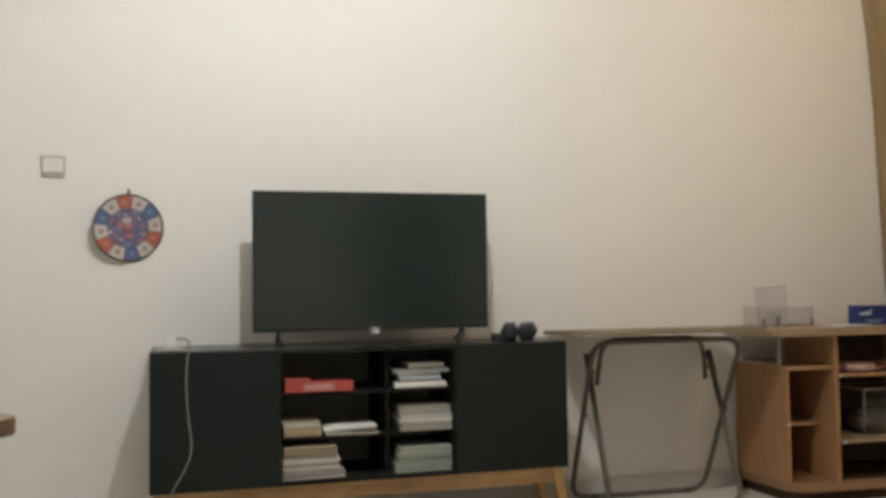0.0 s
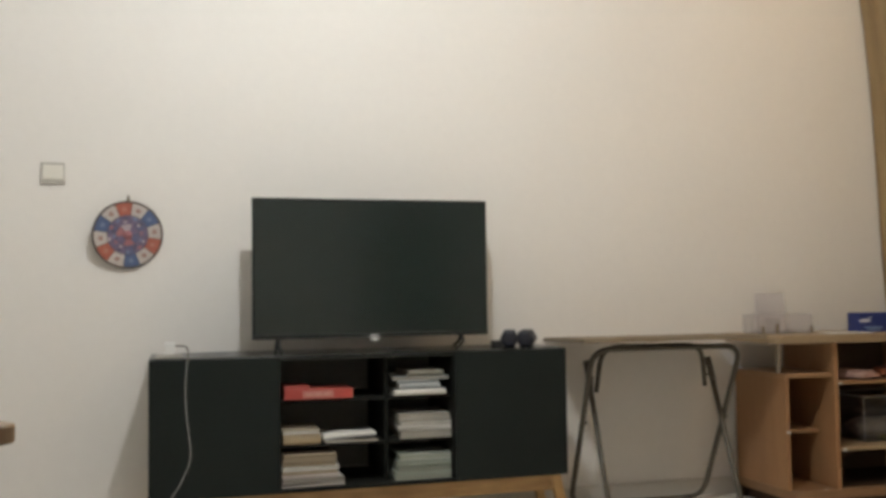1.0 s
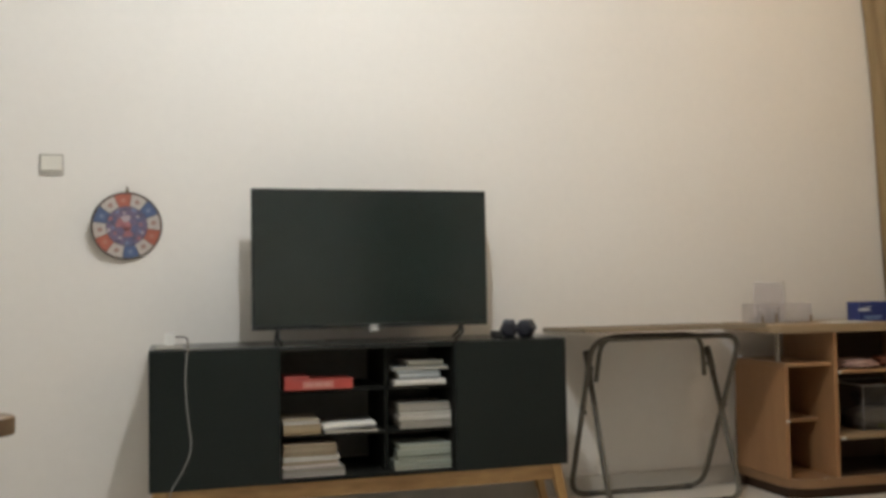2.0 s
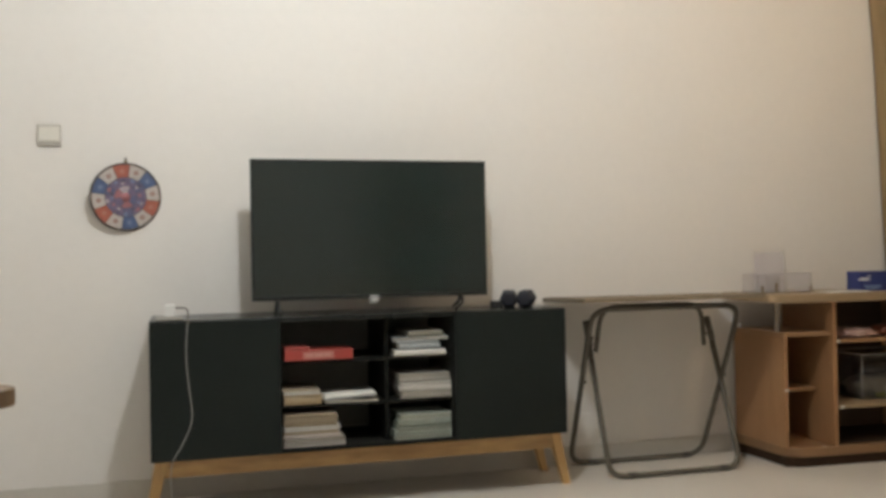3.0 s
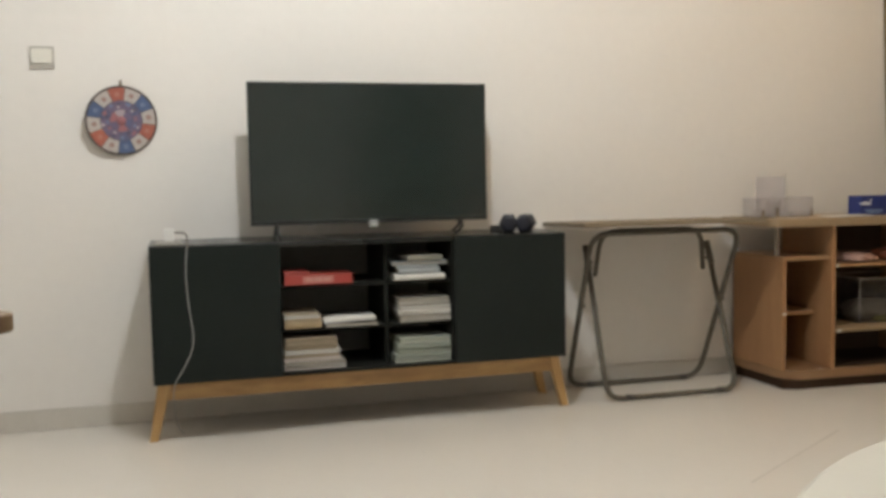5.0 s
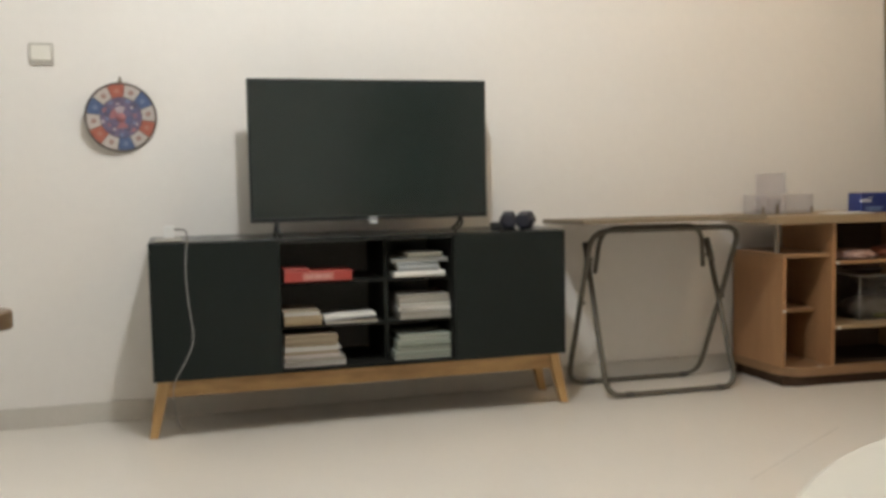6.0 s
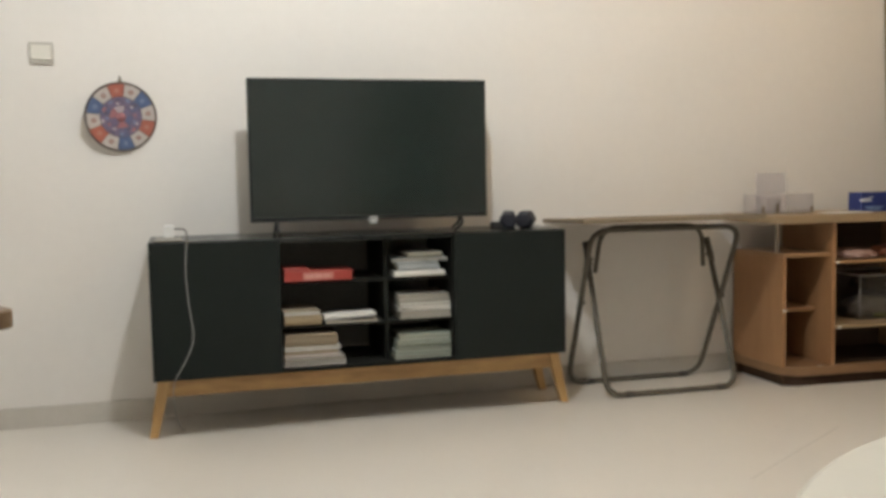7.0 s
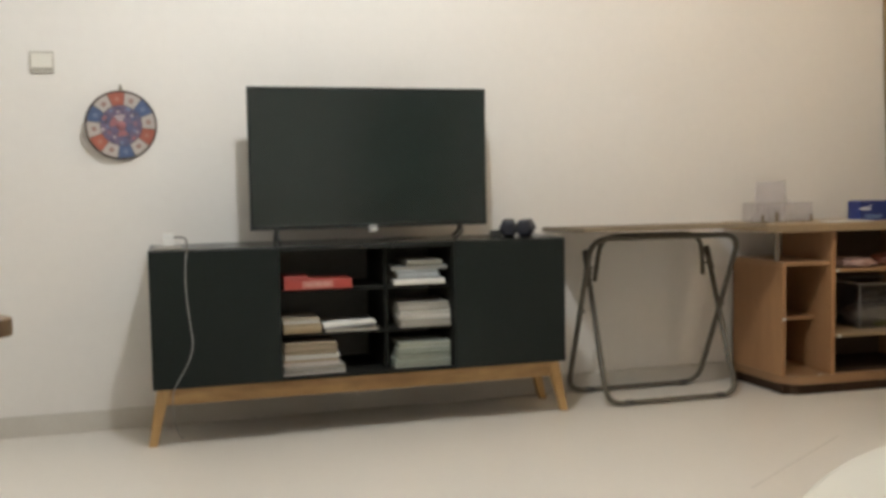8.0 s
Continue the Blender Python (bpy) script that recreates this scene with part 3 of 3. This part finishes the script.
tray_box = part("tray", join(block(0, TYW, 0, 0.003, 0.004, 0.09, 0.0005), block(0, TYW, 0.117, 0.12, 0.004, 0.09, 0.0005),
                  block(0, 0.003, 0.003, 0.117, 0.004, 0.09, 0.0005), block(TYW - 0.003, TYW, 0.003, 0.117, 0.004, 0.09, 0.0005),
                  block(0.003, TYW - 0.003, 0.003, 0.117, 0.0, 0.004, 0.0005)), CLEAR, tray, "clear acrylic tray")
sheet_up = part("back_sheet", block(0.06, 0.222, 0.108, 0.111, 0.004, 0.187, 0.0005), FROST, tray, "frosted upright sheet")
part("divider", block(0.115, 0.118, 0.0035, 0.107, 0.0045, 0.07, 0.0005), CLEAR, tray_box, "clear divider")
part("rod", tube([Vector((0.229, 0.1, 0.006)), Vector((0.216, 0.1045, 0.195))], 0.0018, sides=8), GREY_PL, sheet_up, "thin dark rod")
for x, h in ((0.016, 0.036), (0.090, 0.046), (0.274, 0.034)):
    part("clip", block(x, x + 0.013, -0.008, -0.0005, 0.0, h, 0.002), TABLE_EDGE, tray_box, "small brown clip")

pack = thing("blue_box", (2.994, -0.345, 0.7652), "small blue printed cardboard box on the shelf top", "box", turn=-3)
carton = part("carton", block(0, 0.225, 0, 0.09, 0, 0.09, 0.002), BOX_BLUE, pack)
part("emblem", prism([(0.045 + 0.028 * math.cos(w) * (1 + 0.25 * math.cos(2 * w)), 0.0 + 0.0075 * math.sin(w) * (1 + 0.3 * math.sin(w))) for w in
                      (2 * math.pi * k / 20 for k in range(20))], 0.0, 0.0008), BOX_WHITE, carton, "white oval emblem").matrix_basis = pose(-0.020, -0.0005, 0.053, 90, 0, 0)
part("emblem_wing", prism([(-0.014, 0.002), (0.006, 0.004), (0.016, 0.011), (-0.002, 0.009)], 0, 0.0008), BOX_WHITE, carton, "white emblem").matrix_basis = pose(0.050, -0.0005, 0.062, 90, 0, 0)
for x0, x1, z0 in ((0.022, 0.118, 0.020), (0.035, 0.105, 0.010)):
    part("print_bar", block(x0, x1, -0.0012, -0.0003, z0, z0 + 0.006, 0), BOX_TEAL, carton, "pale blue print")
part("print_patch", prism([(0.016 * math.cos(2 * math.pi * k / 20), 0.02 * math.sin(2 * math.pi * k / 20)) for k in range(20)], 0, 0.0008),
     BOX_WHITE, carton, "pale round print").matrix_basis = pose(0.195, -0.0005, 0.038, 90, 0, 0)

sheet = thing("paper_sheets", (2.80, -0.40, 0.7652), "thin stack of white paper sheets lying flat", "paper", turn=-6)
part("sheet", block(0, 0.19, 0, 0.12, 0, 0.0022, 0), PAPER, sheet)
part("sheet", block(0.012, 0.20, -0.01, 0.11, 0.0023, 0.0042, 0), PAPER, sheet)


def lump(w, d, h, seed, bumps=0.012):
    """A crumpled low bag."""
    bm = bmesh.new()
    bmesh.ops.create_icosphere(bm, subdivisions=4, radius=1)
    for v in bm.verts:
        n = noise.noise(v.co * 3.1 + Vector((seed, 0, 0))) * 0.35 + noise.noise(v.co * 9 + Vector((0, seed, 0))) * 0.38
        c = v.co * (1 + n * 0.55)
        v.co = (c.x * w / 2, c.y * d / 2, max(0.0, (c.z * 0.5 + 0.42) * h))
    for f in bm.faces:
        f.smooth = True
    return bm


bag = thing("plastic_bag", (2.955, -0.335, 0.556), "crumpled pinkish plastic packet on the shelf", "bag")
part("wrap", lump(0.21, 0.2, 0.05, 3.0), WRAP, bag)
bag2 = thing("snack_packet", (3.17, -0.35, 0.556), "crumpled orange-red packet on the shelf", "bag")
part("wrap", lump(0.2, 0.16, 0.062, 9.0), ORANGE, bag2)
crate = thing("storage_box", (2.998, -0.345, 0.264), "clear smoky plastic storage box holding folded cloth", "storage box", turn=-3)
shell = part("wall", join(block(0, 0.34, 0, 0.003, 0, 0.205, 0.001), block(0, 0.003, 0.003, 0.26, 0, 0.205, 0.001),
                  block(0.337, 0.34, 0.003, 0.26, 0, 0.205, 0.001), block(0.003, 0.337, 0.257, 0.26, 0, 0.205, 0.001),
                  block(0.003, 0.337, 0.003, 0.257, 0, 0.003, 0.0005)), SMOKE, crate, "clear smoky plastic sides")
part("rim", tube(fillet([(0, 0, 0.207), (0.34, 0, 0.207), (0.34, 0.26, 0.207), (0, 0.26, 0.207)], 0.012, True), 0.0042, True, 8), CRATE_RIM, shell, "pale grey rim")
for x, y in ((0.0, 0.0), (0.34, 0.0)):
    part("corner_rib", tube([Vector((x, y, 0.004)), Vector((x, y, 0.203))], 0.0032, sides=8), CRATE_RIM, shell, "pale corner rib")
cloth = thing("folded_cloth", (3.170, -0.225, 0.2678), "crumpled pale grey cloth inside the storage box", "cloth", turn=-3)
part("cloth", lump(0.30, 0.20, 0.105, 5.0), CLOTH, cloth)
pouch = thing("green_packet", (3.150, -0.328, 0.2678), "small yellow-green packet inside the storage box", "packet", turn=-3)
part("wrap", lump(0.12, 0.03, 0.028, 7.0), GREEN_WRAP, pouch)
dark = thing("dark_pouch", (3.190, -0.22, 0.3600), "dark brown pouch lying on cloth in the storage box", "pouch", turn=-3)
part("cover", lump(0.26, 0.16, 0.10, 11.0), CRATE_DK, dark)

# ---- things on the cabinet ----
plug = thing("phone_charger", (-0.056, -0.36, CT + 0.0005), "small white plug-in charger standing on the cabinet", "charger")
housing = part("housing", block(-0.0185, 0.0185, -0.02, 0.02, 0.014, 0.058, 0.004), WHITE_PL, plug)
# grey plate paints the pale reflection on the cabinet top here
part("sheen_plate", block(-0.05, 0.045, -0.03, 0.03, 0, 0.0138, 0.004), GREY_PL, plug, "flat grey plate in place of the cabinet top's reflection")
part("connector", tube(fillet([(0.019, 0, 0.044), (0.052, 0, 0.044), (0.063, -0.02, 0.035), (0.063, -0.062, 0.012), (0.063, -0.077, -0.01)], 0.02), 0.0034, sides=8), CABLE_DK, housing, "dark cable end")
wire = thing("charging_cable", (-0.003, 0, 0), "thin pale charging cable hanging over the cabinet door to the floor", "cable")
wire_pts = [(0.007, -0.4375, 0.731), (0.000, -0.4385, 0.64), (0.005, -0.4385, 0.535), (0.0205, -0.4385, 0.41), (0.016, -0.4385, 0.362),
            (-0.018, -0.4385, 0.29), (-0.053, -0.438, 0.238), (-0.060, -0.42, 0.18), (-0.056, -0.385, 0.10), (-0.040, -0.31, 0.03), (-0.030, -0.255, 0.0026), (-0.026, -0.235, 0.0026)]
part("lead", tube(fillet(wire_pts, 0.05, False, 5), 0.0019, sides=8), CABLE, wire)


def dumbbell(place, turn):
    d = thing("dumbbell", place, "small navy vinyl dumbbell lying on the cabinet", "dumbbell", "dumbbells", turn)
    prof = [(0, -0.03), (0.026, -0.029), (0.037, -0.021), (0.0405, -0.008), (0.0405, 0.008), (0.037, 0.021), (0.026, 0.029), (0, 0.03)]
    for y in (-0.052, 0.052):
        hb = spun(prof, 6)
        for f in hb.faces:
            f.smooth = False
        bmesh.ops.bevel(hb, geom=hb.edges[:], offset=0.002, segments=2, affect="EDGES", profile=0.5)
        part("head", hb, NAVY, d).matrix_basis = pose(0, y, 0.0352, 90, 0, 0)
    part("handle", tube([Vector((0, -0.03, 0.0352)), Vector((0, 0.03, 0.0352))], 0.013), NAVY, d)
    return d


dumbbell((1.309, -0.262, CT + 0.0008), -20)
dumbbell((1.378, -0.280, CT + 0.0008), -27)
knob = thing("small_box", (1.240, -0.30, CT + 0.0005), "small black plastic box beside the dumbbells", "box")
part("body", block(-0.022, 0.022, -0.02, 0.02, 0, 0.03, 0.004), RUBBER, knob)


# ---- books and papers in the cabinet ----
def colour(name, c, rough=0.6):
    return material(name, c, rough, scale=9, grain=0.06, grain_scale=40)


COVERS = {
    "cream": colour("cream_cover", (0.43, 0.36, 0.26)),     "tan": colour("tan_cover", (0.34, 0.26, 0.155)), "brown": colour("brown_cover", (0.28, 0.22, 0.145)),
    "grey": colour("grey_cover", (0.31, 0.29, 0.255)), "white": colour("white_cover", (0.66, 0.64, 0.60)),
    "pink": colour("pale_pink_cover", (0.52, 0.45, 0.42)), "steel": colour("blue_grey_cover", (0.31, 0.33, 0.335)),
    "olive": colour("olive_grey_cover", (0.25, 0.235, 0.19)), "mint": colour("mint_cover", (0.36, 0.385, 0.335)),
    "sage": colour("sage_cover", (0.24, 0.265, 0.22)), "red": colour("red_card", (0.37, 0.055, 0.042), 0.5),
}


def book(x0, x1, z0, z1, shade, words, yf=-0.392, depth=0.21, turn=0.0, group="stacked books"):
    """A closed book or pad lying flat: cover boards, spine and page block."""
    w, h = x1 - x0, z1 - z0
    b = thing("book", ((x0 + x1) / 2, yf + depth / 2, z0), words, "book", group, turn)
    t = min(0.0025, h * 0.16)
    part("cover", join(block(-w / 2, w / 2, -depth / 2, depth / 2, 0, t, 0.0006), block(-w / 2, w / 2, -depth / 2, depth / 2, h - t, h, 0.0006),
                       block(-w / 2, w / 2, depth / 2 - t, depth / 2, t, h - t, 0)), COVERS[shade], b)
    part("page_block", block(-w / 2 + 0.002, w / 2 - 0.002, -depth / 2 + 0.002, depth / 2 - t, t, h - t, 0), PAGES[SHADE.get(shade, "white")], b, "cut page edges")


def bound(x0, x1, z0, z1, shade, words, yf=-0.392, depth=0.21, turn=0.0, group="stacked books"):
    """A book with its rounded spine to the front."""
    w, h = x1 - x0, z1 - z0
    b = thing("book", ((x0 + x1) / 2, yf + depth / 2, z0), words, "book", group, turn)
    t = min(0.0025, h * 0.16)
    prof = [(depth / 2, 0), (-depth / 2 + h * 0.2, 0), (-depth / 2, h * 0.3), (-depth / 2, h * 0.7), (-depth / 2 + h * 0.2, h), (depth / 2, h)]
    bm = bmesh.new()
    left = [bm.verts.new((-w / 2, y, z)) for y, z in prof]
    right = [bm.verts.new((w / 2, y, z)) for y, z in prof]
    for k in range(len(prof) - 1):
        bm.faces.new((left[k], left[k + 1], right[k + 1], right[k]))
    bm.faces.new(left[::-1])
    bm.faces.new(right)
    bm.faces.new((left[0], right[0], right[-1], left[-1]))
    bmesh.ops.recalc_face_normals(bm, faces=bm.faces[:])
    part("cover", bm, COVERS[shade], b)
    part("page_block", block(-w / 2 - 0.0006, w / 2 + 0.0006, -depth / 2 + 0.012, depth / 2 - 0.003, t, h - t, 0), PAGES[SHADE.get(shade, "white")], b, "cut page edges")


Z1, Z2, Z3 = SH[0] + 0.0006, SH[1] + 0.0006, CB + 0.0136
# red box with a raised end
redbox = thing("red_box", (0.489, -0.33, Z1), "red cardboard box with a pale label on its front", "box")
red_carton = part("carton", join(block(-0.132, 0.130, -0.06, 0.09, 0, 0.040, 0.002), block(-0.132, -0.034, -0.058, 0.088, 0.0402, 0.052, 0.005)), COVERS["red"], redbox)
part("label", block(-0.062, 0.056, -0.0612, -0.0602, 0.006, 0.033, 0), LABEL_PINK, red_carton, "pale pinkish label")
for k, (x0, x1) in enumerate(((-0.05, -0.022), (-0.016, 0.012), (0.018, 0.044))):
    part("print_bar", block(x0, x1, -0.0622, -0.0614, 0.014, 0.025, 0), LABEL_PALE, red_carton, "pale print")
# tan books and an open magazine on the middle shelf
bound(0.352, 0.494, Z2, Z2 + 0.038, "tan", "thick tan bound book lying flat", turn=1)
book(0.353, 0.492, Z2 + 0.0385, Z2 + 0.056, "cream", "cream paperback with worn pages", turn=-1)
mag = thing("open_magazine", (0.611, -0.30, Z2), "half-open magazine with bent white pages", "magazine")


def sheaf(thick, lift, x0, x1, curl):
    """A bundle of pages that rises from the fold and stands off the shelf at its free edge."""
    bm = bmesh.new()
    rows = []
    for i in range(15):
        u = i / 14
        z = lift * math.sin(math.pi / 2 * u) ** 1.6 + curl * math.sin(2 * math.pi * u)
        x = x0 + (x1 - x0) * u
        t = thick * (0.55 + 0.45 * math.sin(math.pi * min(1.0, 0.25 + u)))
        rows.append([bm.verts.new((x + (0.004 if y > 0 else 0.0), y, zz)) for y, zz in
                     ((-0.088, z), (-0.088, z + t), (0.088, z + t * 0.9), (0.088, z))])
    for a, b in zip(rows, rows[1:]):
        for k in range(4):
            bm.faces.new((a[k], b[k], b[(k + 1) % 4], a[(k + 1) % 4])).smooth = k in (1, 3)
    bm.faces.new(rows[0])
    bm.faces.new(rows[-1][::-1])
    bmesh.ops.recalc_face_normals(bm, faces=bm.faces[:])
    return bm


part("page_sheaf", sheaf(0.012, 0.0, -0.098, 0.106, 0.0), PAGES["grey"], mag, "greyish lower pages")
part("page_sheaf", sheaf(0.005, 0.0085, -0.104, 0.098, 0.001), COVERS["steel"], mag, "blue-grey printed page").matrix_basis = pose(0, 0, 0.0125)
part("page_sheaf", sheaf(0.012, 0.010, -0.106, 0.098, 0.0012), PAPER, mag).matrix_basis = pose(0, 0, 0.0180)


def stack(rows):
    for fn, x0, x1, z0, z1, shade, words, turn in rows:
        fn(x0, x1, z0, z1 - 0.0004, shade, words, turn=turn, yf=-0.392 + 0.006 * random.random())


stack([
    (book, 0.347, 0.587, Z3, Z3 + 0.0188, "pink", "pale pink notebook at the bottom of a pile", 0),
    (book, 0.347, 0.583, Z3 + 0.0188, Z3 + 0.0320, "grey", "grey paperback lying in a pile", 1),
    (bound, 0.349, 0.565, Z3 + 0.0320, Z3 + 0.0470, "pink", "pinkish notebook lying in a pile", -1),
    (book, 0.348, 0.559, Z3 + 0.0470, Z3 + 0.0602, "brown", "brown paperback lying in a pile", 0),
    (book, 0.349, 0.565, Z3 + 0.0602, Z3 + 0.0752, "white", "white covered notebook lying in a pile", 1),
    (bound, 0.353, 0.555, Z3 + 0.0752, Z3 + 0.0940, "brown", "brown bound book lying in a pile", -1),
    (book, 0.351, 0.557, Z3 + 0.0940, Z3 + 0.1090, "brown", "brown paperback lying in a pile", 0),
    (bound, 0.355, 0.551, Z3 + 0.1090, Z3 + 0.1222, "brown", "brown bound book on top of a pile", 1),
    (bound, 0.785, 0.992, Z1, Z1 + 0.0225, "white", "white bound book lying flat", 0),
    (bound, 0.800, 0.968, Z1 + 0.0225, Z1 + 0.046, "steel", "blue-grey bound book lying flat", 1),
    (bound, 0.798, 0.966, Z1 + 0.046, Z1 + 0.060, "steel", "blue-grey thin book lying flat", -1),
    (book, 0.782, 1.008, Z1 + 0.060, Z1 + 0.073, "steel", "wide blue-grey magazine lying askew", -3),
    (bound, 0.838, 0.980, Z1 + 0.073, Z1 + 0.096, "olive", "olive-grey bound book on top of a pile", 2),
    (bound, 0.808, 1.013, Z2, Z2 + 0.0160, "grey", "grey-brown bound book in a pile", 0),
    (book, 0.806, 1.012, Z2 + 0.0160, Z2 + 0.0320, "grey", "grey paperback in a pile", 1),
    (bound, 0.803, 1.014, Z2 + 0.0320, Z2 + 0.0470, "white", "white bound book in a pile", -1),
    (book, 0.802, 1.012, Z2 + 0.0470, Z2 + 0.0639, "white", "white paperback in a pile", 1),
    (bound, 0.802, 1.010, Z2 + 0.0639, Z2 + 0.0808, "grey", "grey-brown bound book in a pile", 0),
    (book, 0.803, 1.010, Z2 + 0.0808, Z2 + 0.0968, "grey", "grey paperback on top of a pile", -1),
    (book, 0.784, 1.012, Z3, Z3 + 0.0169, "mint", "pale green paperback at the bottom of a pile", 0),
    (bound, 0.786, 1.012, Z3 + 0.0169, Z3 + 0.0338, "mint", "pale green bound book in a pile", 0),
    (book, 0.792, 1.010, Z3 + 0.0338, Z3 + 0.0470, "sage", "sage green paperback in a pile", 1),
    (bound, 0.796, 1.012, Z3 + 0.0470, Z3 + 0.0733, "sage", "sage green bound book in a pile", -1),
    (book, 0.802, 1.012, Z3 + 0.0733, Z3 + 0.0978, "mint", "pale mint paperback on top of a pile", 0),
])

# ---- tables near the viewer ----
disc = thing("round_table", (0.7222, -3.7378, 0.0), "round cream laminate table on a central pedestal", "table")
part("tabletop", spun([(0, 0.712), (0.472, 0.712), (0.486, 0.718), (0.490, 0.727), (0.487, 0.736), (0.480, 0.74), (0, 0.74)], 96), CREAM, disc)
part("pedestal", spun([(0, 0.711), (0.12, 0.711), (0.12, 0.70), (0.035, 0.68), (0.035, 0.06), (0.05, 0.04), (0, 0.04)], 32), STEEL, disc, "grey steel pedestal")
part("base", spun([(0, 0.039), (0.1, 0.039), (0.26, 0.012), (0.265, 0.0), (0, 0.0)], 48), STEEL, disc, "round steel base")

desk = thing("wooden_table", (-0.255, -2.366, 0.0), "brown wooden table with a rounded corner", "table", turn=38)
part("tabletop", prism(rounded(-0.75, 0.0, 0.0, 0.9, 0.04), 0.7395, 0.769, 0.004, 3), OAK, desk)
part("apron", join(block(-0.69, -0.06, 0.06, 0.08, 0.665, 0.739), block(-0.69, -0.06, 0.82, 0.84, 0.665, 0.739),
                   block(-0.69, -0.67, 0.08, 0.82, 0.665, 0.739), block(-0.08, -0.06, 0.08, 0.82, 0.665, 0.739)), OAK, desk)
for x, y in ((-0.66, 0.11), (-0.11, 0.11), (-0.66, 0.79), (-0.11, 0.79)):
    part("leg", taper((x, y, 0.739), (x, y, 0.0), 0.026, 0.02), OAK, desk)
